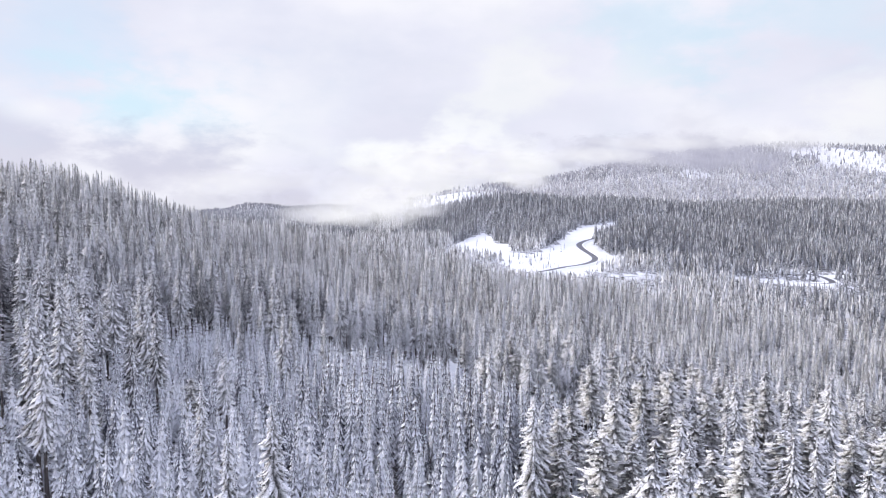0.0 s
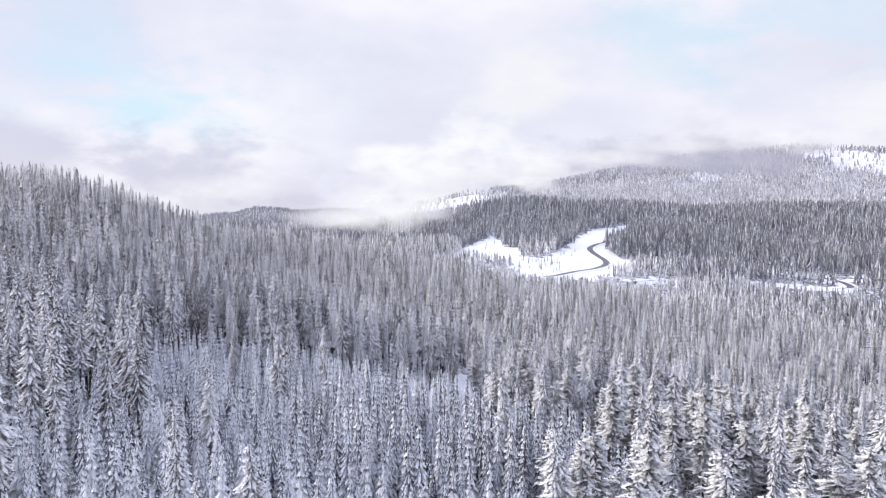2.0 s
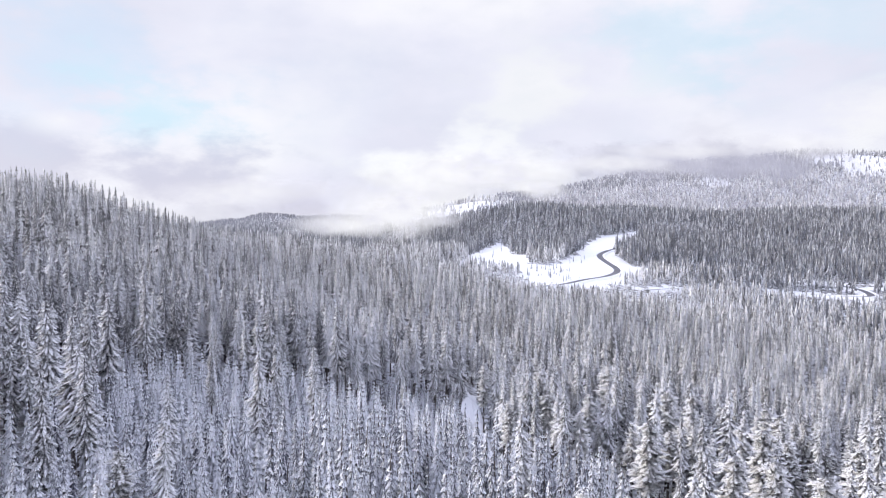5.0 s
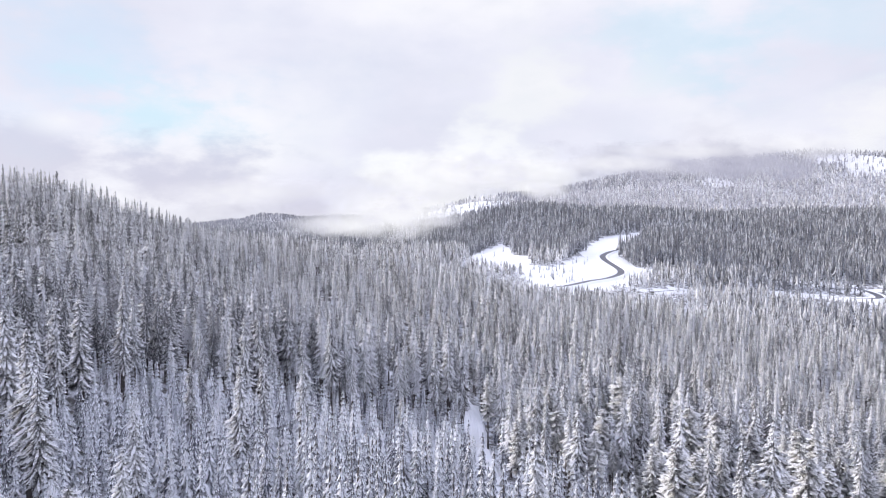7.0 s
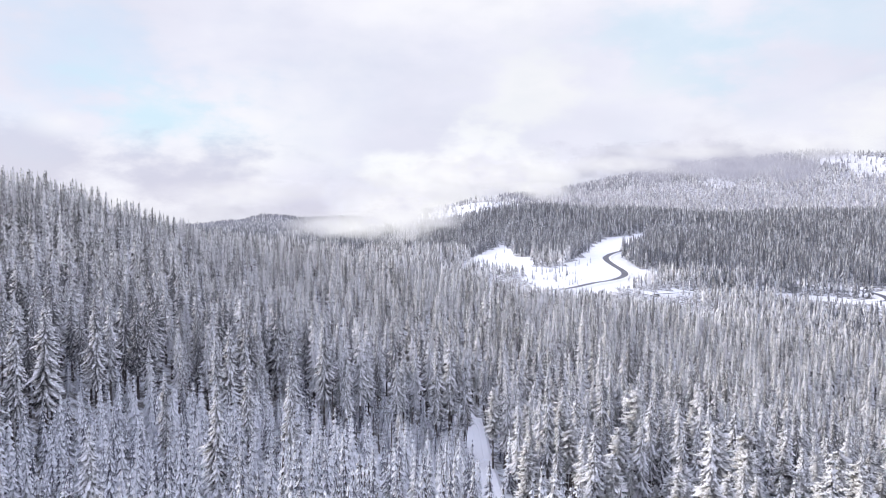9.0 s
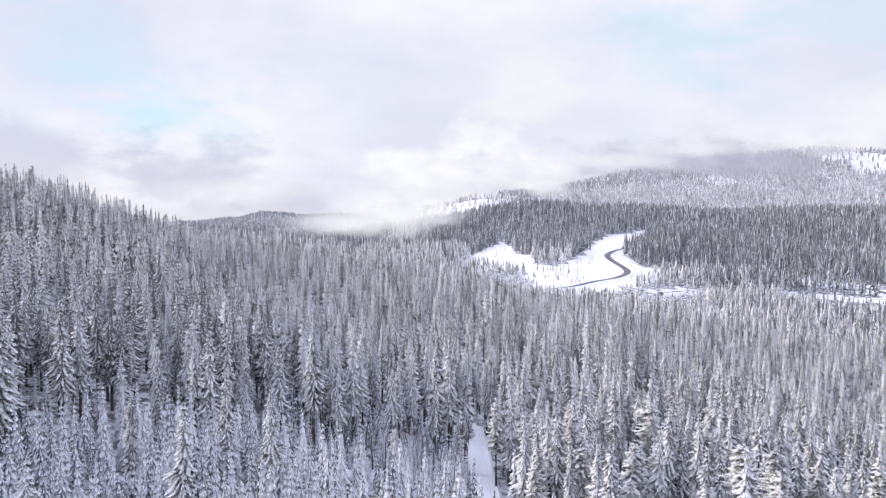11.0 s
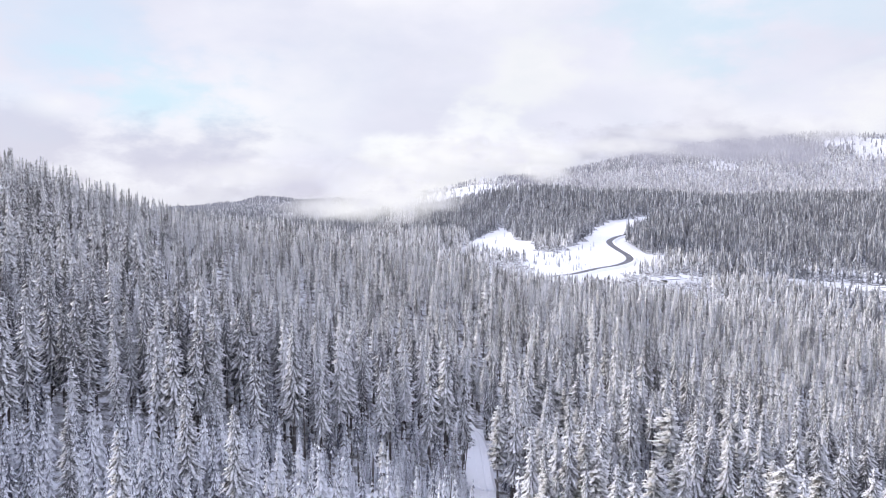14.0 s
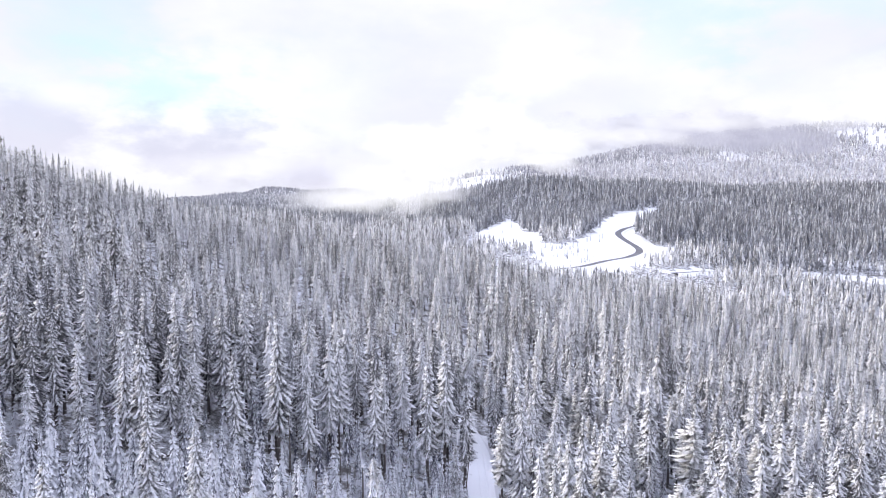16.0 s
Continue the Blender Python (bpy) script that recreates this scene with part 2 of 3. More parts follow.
def grid_faces(nx, ny):
    i, j = np.meshgrid(np.arange(nx - 1), np.arange(ny - 1))
    a = (j * nx + i).ravel()
    return np.stack([a, a + 1, a + nx + 1, a + nx], -1)


def ribbon(name, line, profile, mats, label, category):
    """A strip along a plan line; profile: (offset, height, material index of the strip to its right)."""
    d = np.gradient(line, axis=0)
    side = np.stack([d[:, 1], -d[:, 0]], -1) / np.linalg.norm(d, axis=1)[:, None]
    mid = land(line[:, 0], line[:, 1])
    for _ in range(6):
        mid[1:-1] = (mid[:-2] + mid[1:-1] + mid[2:]) / 3
    rows = []
    for off, h, _ in profile:
        p = line + side * off
        own = land(p[:, 0], p[:, 1])
        blend = 0.0 if abs(off) < 0.8 * max(abs(q[0]) for q in profile) else 1.0
        rows.append(np.column_stack([p, mid * (1 - blend) + own * blend + h]))
    v = np.stack(rows, 1).reshape(-1, 3)
    n = len(profile)
    f = grid_faces(n, len(line))
    idx = np.tile([q[2] for q in profile[:-1]], len(line) - 1)
    return tagged(new(name, make_mesh(name, v, f, mats, idx, smooth=False)), label, category, kind="structure")


ROAD_SHAPE = [(-11, -1.2, 1), (-6.2, 1.3, 1), (-4.8, 1.15, 1), (-3.9, 0.62, 0), (0, 0.70, 0), (3.9, 0.62, 1), (4.8, 1.15, 1), (6.2, 1.3, 1), (11, -1.2, 1)]
ribbon("road", ROAD, ROAD_SHAPE, [ASPHALT, SNOW], "wet dark asphalt mountain road between ploughed snow banks", "road")
ribbon("road", ROAD_EAST, ROAD_SHAPE, [ASPHALT, SNOW], "wet dark asphalt road loop among snowy trees", "road")
ribbon("forest_track", TRACK, [(-3.6, -0.3, 0), (-2.4, 0.22, 0), (-1.3, 0.2, 0), (-0.95, 0.1, 0), (-0.6, 0.2, 0), (0.6, 0.2, 0), (0.95, 0.1, 0), (1.3, 0.2, 0), (2.4, 0.22, 0), (3.6, -0.3, 0)],
       [SNOW], "untouched snow on a narrow forest track", "track")


# ---------------------------------------------------------------- conifers
def trunk_shape(rng, height, radius, sides=6, rings=6, lean=0.15):
    v, f = [], []
    bend = rng.normal(0, lean, 2)
    for k in range(rings):
        s = k / (rings - 1)
        r = radius * (1 - s) ** 0.8 + 0.03 + 0.35 * radius * max(0, 0.06 - s) / 0.06
        cx, cy = bend * math.sin(s * 3.0) + rng.normal(0, 0.02, 2)
        for a in range(sides):
            t = 2 * math.pi * a / sides
            v.append((cx + r * math.cos(t), cy + r * math.sin(t), s * height - (0.5 if k == 0 else 0)))
    for k in range(rings - 1):
        for a in range(sides):
            b = (a + 1) % sides
            i = k * sides
            f += [(i + a, i + b, i + sides + b), (i + a, i + sides + b, i + sides + a)]
    return np.array(v), np.array(f)


def spray(rng, v, f, root, az, length, rise, droop, wide):
    """A ridged spray of needles: two faces that fall away from the rib to both sides."""
    c, d = math.cos(az), math.sin(az)
    m = 0.74 * length
    mid = root[2] + m * rise - droop * m * m / length - 0.3 * wide * rng.uniform(0.6, 1.4)
    end = root[2] + length * (rise - droop)
    i = len(v)
    v += [root, np.array([root[0] + c * m - d * wide, root[1] + d * m + c * wide, mid]),
          np.array([root[0] + c * length, root[1] + d * length, end]), np.array([root[0] + c * m + d * wide, root[1] + d * m - c * wide, mid])]
    f += [(i, i + 2, i + 1), (i, i + 3, i + 2)]


def core(rng, v, f, H, z0, radius, sides=6):
    """The dense needles round the stem, up to the leader."""
    i = len(v)
    rings = (0.0, 0.12, 0.4, 0.72, 1.0)
    for k, s in enumerate(rings):
        for a in range(sides):
            t = 2 * math.pi * (a + 0.5 * (k % 2)) / sides
            q = radius(s) * rng.uniform(0.7, 1.25) * (0.4 if k == 0 else 1.0)
            v.append(np.array([q * math.cos(t), q * math.sin(t), z0 + (H - z0) * s]))
    for k in range(len(rings) - 1):
        for a in range(sides):
            b = (a + 1) % sides
            p = i + k * sides
            f += [(p + a, p + b, p + sides + b), (p + a, p + sides + b, p + sides + a)]


def tufts(root, az, length, fall, wide, sag):
    """Clumps of needles: ridged tents that run out from root, slope down by fall (radians) and hang to both sides of the rib."""
    c, d, h = np.cos(az), np.sin(az), np.cos(fall)
    k = 0.58 * length
    drop = k * np.sin(fall) + sag * wide
    v = np.empty((len(root), 4, 3))
    v[:, 0] = root
    v[:, 1] = root + np.stack([c * k * h - d * wide, d * k * h + c * wide, -drop], -1)
    v[:, 2] = root + np.stack([c * length * h, d * length * h, -length * np.sin(fall)], -1)
    v[:, 3] = root + np.stack([c * k * h + d * wide, d * k * h - c * wide, -drop], -1)
    i = 4 * np.arange(len(root))[:, None]
    # soft needles shade like the rounded crown that they belong to
    lie = np.cross(v[:, 2] - v[:, 0], v[:, 1] - v[:, 3])
    lie /= np.linalg.norm(lie, axis=1)[:, None] + 1e-9
    lie *= np.where(lie[:, 2] < 0, -1.0, 1.0)[:, None]
    out = root * (1, 1, 0)
    out /= np.linalg.norm(out, axis=1)[:, None] + 0.15
    n = 0.75 * lie + 0.75 * out + (0, 0, 0.1)
    n = np.repeat(n / np.linalg.norm(n, axis=1)[:, None], 4, axis=0)
    return v.reshape(-1, 3), np.vstack([i + (0, 2, 1), i + (0, 3, 2)]), n


# the habit of each kind: height, lowest bough, reach, taper, rise and droop of the boughs, unevenness, clump size
HABIT = {"fir": (22.0, (4.5, 9.0), (1.75, 2.3), 0.62, 0.12, 0.46, 0.42, 0.36), "spruce": (9.5, (0.2, 0.6), (1.2, 1.5), 0.92, 0.05, 0.58, 0.26, 0.28),
         "pine": (19.0, (6.0, 10.0), (2.0, 2.7), 0.40, 0.36, 0.26, 0.46, 0.42), "crest": (22.0, (4.0, 8.0), (1.9, 2.4), 0.7, 0.10, 0.55, 0.42, 0.9)}


def crown_shape(seed, kind, tiers, boughs, clumps, fingers):
    """Crown of one conifer: whorl over whorl of arched boughs that run together at the stem. The snow lies along each
    bough; the normals at the stem and between the boughs are turned down, which puts shade into those needles. fingers:
    side twigs on a bough; clumps: loose clumps of needles on the boughs of each whorl."""
    rng = np.random.default_rng(seed)
    H, z0, R, taper, rise, droop, rough, size = HABIT[kind]
    z0, R = rng.uniform(*z0), rng.uniform(*R)
    ph = rng.uniform(0, 6.28, 4)
    gap = (H - z0) / tiers
    even = kind == "spruce"

    def reach(s):
        bulge = 1 + 0.22 * math.sin(s * 19 + ph[0]) + 0.12 * math.sin(s * 61 + ph[2])
        return R * max(0.0, 1 - s) ** taper * min(1.0, 0.6 + 2.2 * s) * (1.0 if even else bulge) + 0.1

    v, f, nor, rows = [], [], [], []
    for w in range(tiers):
        s = (w + rng.uniform(0.0, 0.4)) / tiers
        r = reach(s)
        low = z0 + (H - z0) * s
        n = max(4, int(round(boughs * (0.5 + 0.5 * r / R))))
        spin = rng.uniform(0, 6.28)
        hubs, stem = [], (rng.normal(0, 0.05), rng.normal(0, 0.05), low + 0.16 * r + 0.5 * gap)
        for b in range(n):
            az = spin + 2 * math.pi * (b + rng.uniform(-0.28, 0.28)) / n
            half = math.pi / n
            L = r * rng.uniform(1 - rough, 1 + rough) * (1 + 0.15 * math.cos(az - ph[1]))
            if rng.random() < (0.06 if even else 0.2):
                L *= 0.5
            up, down = rise * rng.uniform(0.3, 1.7), droop * rng.uniform(0.6, 1.4)
            base = low + rng.uniform(-1, 1) * (0.12 if even else 0.4) * gap

            hubs.append(len(v))
            v.append(stem)
            nor.append((math.cos(az), math.sin(az), -0.1))              # turned down: puts in the shade under the whorl above

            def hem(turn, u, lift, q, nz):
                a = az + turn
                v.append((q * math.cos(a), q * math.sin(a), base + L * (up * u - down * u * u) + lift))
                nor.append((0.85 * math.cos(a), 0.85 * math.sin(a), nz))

            # normal turned down to darken the hollow between two boughs
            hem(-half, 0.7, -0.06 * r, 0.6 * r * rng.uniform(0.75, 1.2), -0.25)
            if fingers:
                hem(-0.42 * half, 0.8, rng.uniform(-0.1, 0.02), 0.78 * L, 0.55)
            hem(rng.uniform(-0.15, 0.15) * half, 1.0, 0.0, L, 1.0)
            if fingers:
                hem(0.42 * half, 0.8, rng.uniform(-0.1, 0.02), 0.78 * L, 0.55)
            for k in range(clumps):
                if rng.random() < L / R + 0.15:
                    u = rng.uniform(0.45, 0.95)
                    rows.append((az + rng.normal(0, 0.45 * half), L * u, base + L * (up * u - down * u * u) + 0.06 + rng.uniform(-0.12, 0.10) * size, az + rng.normal(0, 0.7),
                                 size * rng.uniform(0.7, 1.3), math.atan(2 * down * u - up) + rng.normal(0, 0.25), size * rng.uniform(0.25, 0.42)))
        for b, hub in enumerate(hubs):
            ring = [*range(hub + 1, hub + (5 if fingers else 3)), hubs[(b + 1) % n] + 1]
            f += [(hub, p, q) for p, q in zip(ring, ring[1:])]
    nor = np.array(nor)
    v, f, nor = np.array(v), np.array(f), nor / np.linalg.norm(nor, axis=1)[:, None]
    if not rows:
        return v, f, nor
    q = np.array(rows)
    root = np.stack([np.cos(q[:, 0]) * q[:, 1], np.sin(q[:, 0]) * q[:, 1], q[:, 2]], -1)
    root[:, :2] *= 0.86
    tv, tf, tn = tufts(root, q[:, 3], q[:, 4], q[:, 5], q[:, 6], 0.45)
    return np.vstack([v, tv]), np.vstack([f, tf + len(v)]), np.vstack([nor, tn])


def light_bough_tree(seed, kind, whorls, per, clumps, fingers, H, rad):
    """The same tree with fewer boughs, stem and all. Slots: bark, crown."""
    v, f, n = crown_shape(seed, kind, whorls, per, clumps, fingers)
    tv, tf = trunk_shape(np.random.default_rng(seed), H * 0.7, rad, 3, 2)
    tn = tv * (1, 1, 0) / (np.linalg.norm(tv[:, :2], axis=1)[:, None] + 1e-6)
    return np.vstack([tv, v]), np.vstack([tf, f + len(tv)]), np.r_[np.zeros(len(tf), int), np.ones(len(f), int)], np.vstack([tn, n])


def skirt_shape(seed, tiers, points, H, R, z0, taper=0.8):
    """A conifer seen from afar: many short ragged tiers of drooping boughs."""
    rng = np.random.default_rng(seed)
    v, f = [], []
    ph = rng.uniform(0, 6.28)
    for k in range(tiers):
        s = k / tiers
        low = z0 + (H - z0) * s
        top = min(H + 0.3, low + (H - z0) * 1.7 / tiers)
        r = R * (1 - s) ** taper * min(1.0, 0.65 + 2.2 * s) * rng.uniform(0.85, 1.15) * (1 + 0.12 * math.sin(2.3 * k + ph))
        i = len(v)
        v.append((rng.normal(0, 0.08), rng.normal(0, 0.08), top))
        turn = rng.uniform(0, 6.28)
        for a in range(points):
            t = turn + 2 * math.pi * (a + rng.uniform(-0.2, 0.2)) / points
            q = r * (1.0 if a % 2 == 0 else 0.48) * rng.uniform(0.7, 1.3)
            v.append((q * math.cos(t), q * math.sin(t), low + rng.normal(0, 0.12 * (top - low)) + (0.0 if a % 2 == 0 else 0.3 * (top - low))))
        for a in range(points):
            f.append((i, i + 1 + a, i + 1 + (a + 1) % points))
    return np.array(v), np.array(f)


def light_tree(seed, tiers, points, H, R, z0, taper=0.8):
    """The far trees of the wood: tiers alone. Slots: bark, crown."""
    v, f = skirt_shape(seed, tiers, points, H, R, z0, taper)
    return v, f, np.ones(len(f), int), None


# every kind: crown meshes for the near trees, and lighter shapes for the rest
KINDS = {"fir": ("fir_tree", FIR, 22.0, 0.26), "spruce": ("young_spruce", SPRUCE, 9.5, 0.12), "pine": ("pine_tree", PINE, 19.0, 0.24)}
LABELS = {"fir": "tall narrow fir laden with fresh snow on bare dark trunk", "spruce": "young pointed spruce thickly covered in snow", "pine": "rounded pine frosted white on a tall bare trunk"}
GROUPS = {"fir": "tall firs", "spruce": "young spruces", "pine": "pines"}
MODELS, LIGHT = {}, {}
for q, (kind, (name, mat, H, rad)) in enumerate(KINDS.items()):
    MODELS[kind], LIGHT[kind] = [], []
    for k in range(5):
        rng = np.random.default_rng(50 + 10 * q + k)
        v, f, n = crown_shape(100 * q + k, kind, *{"fir": (26, 13, 2, 1), "spruce": (15, 11, 1, 1), "pine": (19, 13, 5, 1)}[kind])
        tv, tf = trunk_shape(rng, H * 0.97, rad)
        base = new(name)
        base.empty_display_size = 0.5
        tagged(base, LABELS[kind], "tree", GROUPS[kind])
        for pname, pv, pf, pm, pn in (("trunk", tv, tf, [BARK], None), ("crown", v, f, [mat], n)):
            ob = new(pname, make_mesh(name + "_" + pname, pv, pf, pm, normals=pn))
            ob.parent = base
        MODELS[kind].append(base)
        LIGHT[kind].append(light_bough_tree(400 + 10 * q + k, kind, *{"fir": (22, 11, 0, 0), "spruce": (13, 9, 0, 1), "pine": (17, 12, 2, 0)}[kind], H, rad))


MIDDLE = [light_bough_tree(700 + k, "crest", 15, 7, 0, 0, 22.0, 0.26) for k in range(8)]
THICKET = [light_bough_tree(750 + k, "spruce", 9, 5, 0, 0, 9.5, 0.12) for k in range(6)]
DISTANT = [light_tree(800 + k, 4, 5, 20.0, 2.7, 1.5) for k in range(6)]
HILLSIDE = [light_tree(900 + k, 2, 5, 20.0, 6.3, -1.0) for k in range(5)]


# ---------------------------------------------------------------- where the trees stand
def scatter(rng, x0, x1, y0, y1, step):
    x, y = np.meshgrid(np.arange(x0, x1, step), np.arange(y0, y1, step))
    x = x + rng.uniform(-0.48, 0.48, x.shape) * step
    y = y + rng.uniform(-0.48, 0.48, y.shape) * step
    return x.ravel(), y.ravel()


# the open snow beside the road: plan outlines
WEST_MEADOW = [(16, 800), (20, 870), (33, 981), (46, 1067), (65, 1098), (88, 1132), (97, 1020), (88, 925), (108, 950), (104, 863), (99, 812), (97, 725), (55, 748)]
ROAD_MEADOW = [(72, 705), (99, 812), (115, 823), (134, 839), (152, 884), (172, 932), (190, 980), (213, 1053), (242, 1105), (266, 1130), (295, 1136), (345, 1168), (345, 1150), (291, 1108), (254, 1012),
               (232, 943), (224, 877), (233, 856), (260, 850), (308, 860), (364, 864), (352, 834), (255, 806), (222, 776), (196, 742), (150, 668), (100, 628), (76, 660)]


def inside(outline, x, y):
    hit = np.zeros(x.shape, bool)
    for (a, b), (c, d) in zip(outline, outline[1:] + outline[:1]):
        cross = (b > y) != (d > y)
        hit ^= cross & (x < (c - a) * (y - b) / (d - b if d != b else 1e-9) + a)
    return hit


def in_clearing(x, y):
    """The open snow beside the roads, with ragged edges."""
    wx, wy = x + 3.5 * np.sin(x / 13 + y / 11) + 2 * np.sin(y / 5), y + 6 * np.sin(x / 9 - y / 27)
    east = (away(ROAD_EAST, x, y) < 10 + 3 * np.sin(x / 13 + y / 17)) & (x > 345) | (x > 440) & (x < 520) & (y > 770) & (y < 805) & (np.sin(x * 91.7 + y * 57.3) > -0.3)
    return inside(WEST_MEADOW, wx, wy) | inside(ROAD_MEADOW, wx, wy) | east


def open_ground(x, y):
    gap = (((x + 16) / 6) ** 2 + ((y - 205) / 4) ** 2 < 1)
    gap |= (np.abs(x - 10) < 3.6) & (y > 150) & (y < 192)
    return gap | (away(TRACK, x, y) < 3.6) | (away(ROAD, x, y) < 11) | (away(ROAD_EAST, x, y) < 9) | in_clearing(x, y)


def snowfield(x, y):
    """The bare snowy flanks of the far hills."""
    ragged = 40 * np.sin(x / 61 + y / 83) + 25 * np.sin(x / 23 - y / 37)
    return (((x - 85) / 300) ** 2 + ((y - 2010) / 170) ** 2 < 1) | (x > 1420 + ragged) & (y > 2330 + ragged) & (y < 2640 + ragged) | (((x - 960) / 60) ** 2 + ((y - 2420) / 60) ** 2 < 1)


def build_ground():
    u = np.linspace(-1, 1, 230)
    xs = 2600 * np.sign(u) * (0.13 * np.abs(u) + 0.87 * np.abs(u) ** 3)
    v = np.linspace(0, 1, 300)
    ys = -500 + 5200 * (0.28 * v + 0.72 * v**2.4)
    x, y = np.meshgrid(xs, ys)
    z = land(x, y)
    cx, cy = (x[:-1, :-1] + x[1:, 1:]) / 2, (y[:-1, :-1] + y[1:, 1:]) / 2
    wooded = ~open_ground(cx.ravel(), cy.ravel()) & ~snowfield(cx.ravel(), cy.ravel())
    me = make_mesh("ground", np.stack([x, y, z], -1).reshape(-1, 3), grid_faces(len(xs), len(ys)), [SNOW, FLOOR], wooded, smooth=True)
    tagged(new("ground", me), "snow-covered open ground and sheltered forest floor", "ground", kind="structure")


build_ground()


def visible_wedge(x, y, margin):
    return np.abs(x) < 0.70 * np.maximum(y, 0) + margin


rng = np.random.default_rng(7)
near = {"fir": [], "spruce": [], "pine": []}
stand = []                                   # trees of the middle ground with boughs: kind, x, y, scale

# the known tall trees by the track and on the slope: kind, x, y, height
for kind, x, y, h in [("fir", -60, 116, 24), ("fir", -57, 136, 23), ("pine", -44.4, 122, 14), ("fir", -52, 273, 22), ("fir", -62, 208, 19), ("fir", -54, 216.5, 17), ("fir", -67, 202, 16), ("spruce", -44, 207.6, 13.4), ("spruce", -44.3, 211.4, 13), ("spruce", -42.3, 199.3, 12.8),
                      ("pine", -11, 205, 11.5), ("pine", 10.5, 212, 20), ("fir", 23, 229, 22.5), ("pine", 36, 196, 19.5), ("fir", 15, 229.5, 26), ("pine", 23, 191.7, 23), ("pine", 15.5, 156, 18.2), ("fir", 2.0, 216.5, 16.3), ("fir", -44, 231, 22.5), ("fir", -66, 126, 25.5), ("fir", -61, 141, 22.5), ("fir", -78, 173, 23), ("fir", 13.5, 216, 23.5),
                      ("fir", 18, 224, 25), ("fir", -49, 214, 21), ("fir", -65, 213, 20), ("fir", -23, 236, 25), ("fir", -34, 246, 24), ("fir", 20, 176, 30),
                      ("pine", 37, 190, 22), ("pine", 60, 203, 20), ("pine", 47, 221, 24), ("pine", 66, 128, 21), ("pine", 58, 117, 20), ("pine", 76, 133, 20), ("fir", 26, 183, 19), ("fir", 6, 285, 19), ("fir", 1.5, 291, 21), ("fir", 9.5, 288, 20), ("fir", 5, 298, 22), ("fir", -3, 286, 20), ("fir", 11.5, 279, 18)]:
    near[kind].append((x, y, h / KINDS[kind][2]))
taken = np.array([(x, y) for k in near for x, y, _ in near[k]])
SLIM = {(2.0, 216.5): 0.62, (-11, 205): 0.75, (20, 176): 0.75}

x, y = scatter(rng, -260, 270, -40, 275, 3.15)
keep = visible_wedge(x, y, 22) & ~open_ground(x, y)
keep &= np.min((x[:, None] - taken[:, 0]) ** 2 + (y[:, None] - taken[:, 1]) ** 2, axis=1) > 3.2
x, y = x[keep], y[keep]
clump = np.array([noise.noise((a / 17, b / 17, 3.1)) for a, b in zip(x, y)])
dice, size = rng.random(len(x)), rng.random(len(x))
cand = []
for a, b, c, d, s in zip(x, y, clump, dice, size):
    if -75 < a < 14 and b < 204 and (int(a * 7.3 + 500) + int(b * 5.1)) % 9 < 1:
        continue
    if b < 45 and (int(a * 3.7 + 900) + int(b * 9.1 + 900)) % 6:
        continue
    young = (-75 < a < 14 and b < 204) or (14 <= a < 34 and 120 < b < 172)
    if -27 < a < 5 and 196 < b < 221:                    # low growth round the gap
        cand.append(("spruce", a, b, 0.48 + 0.45 * s))
        continue
    if -45 < a < 30 and 204 < b < 246 and (int(a * 5.3 + 500) + int(b * 3.9)) % 2:
        cand.append(("spruce", a, b, 0.7 + 0.5 * s))     # undergrowth at the foot of the tall firs
        continue
    if young:
        c, share = 0.5 * c, (0.02, 0.0, 0.93)            # fir, pine, spruce; the rest stays bare
    elif a <= -75 and b < 250:
        share = (0.27, 0.0, 0.33)
    elif a >= 14 and b < 190:
        share = (0.09, 0.27, 0.22)
    elif a >= 14:
        share = (0.22, 0.12, 0.26)
    else:
        share = (0.32, 0.0, 0.30)
    d += 0.25 * c if not young else 0.02 * c
    if d < share[0]:
        cand.append(("fir", a, b, 0.82 + 0.46 * s))
    elif d < share[0] + share[1]:
        cand.append(("pine", a, b, 0.75 + 0.35 * s))
    elif d < sum(share):
        cand.append(("spruce", a, b, 0.95 + 0.55 * s + 0.3 * c if young else 0.50 + 0.65 * s))

# the stretch nearest the flight line is built tree by tree
cand.sort(key=lambda q: math.hypot(q[1] * 0.9, q[2] - 140))
for kind, a, b, s in cand:
    if len(near[kind]) < {"fir": 230, "spruce": 200, "pine": 170}[kind] and b > 60:
        near[kind].append((a, b, s))
    else:
        stand.append((kind, a, b, s))

for kind, places in near.items():
    for k, (a, b, s) in enumerate(places):
        turn = Matrix.Translation((a, b, land1(a, b) - 0.1)) @ Matrix.Rotation(rng.uniform(0, 6.28), 4, "Z") @ Matrix.Rotation(rng.normal(0, 0.018), 4, "X")
        wide = s ** (0.9 if kind == "fir" else 0.7) * rng.uniform(0.88, 1.15) * SLIM.get((a, b), 1.0)
        m = turn @ Matrix.Diagonal((wide, wide, s, 1))
        if k < 5:
            MODELS[kind][k].matrix_basis = m
        else:
            copy_thing(MODELS[kind][k % 5], m)


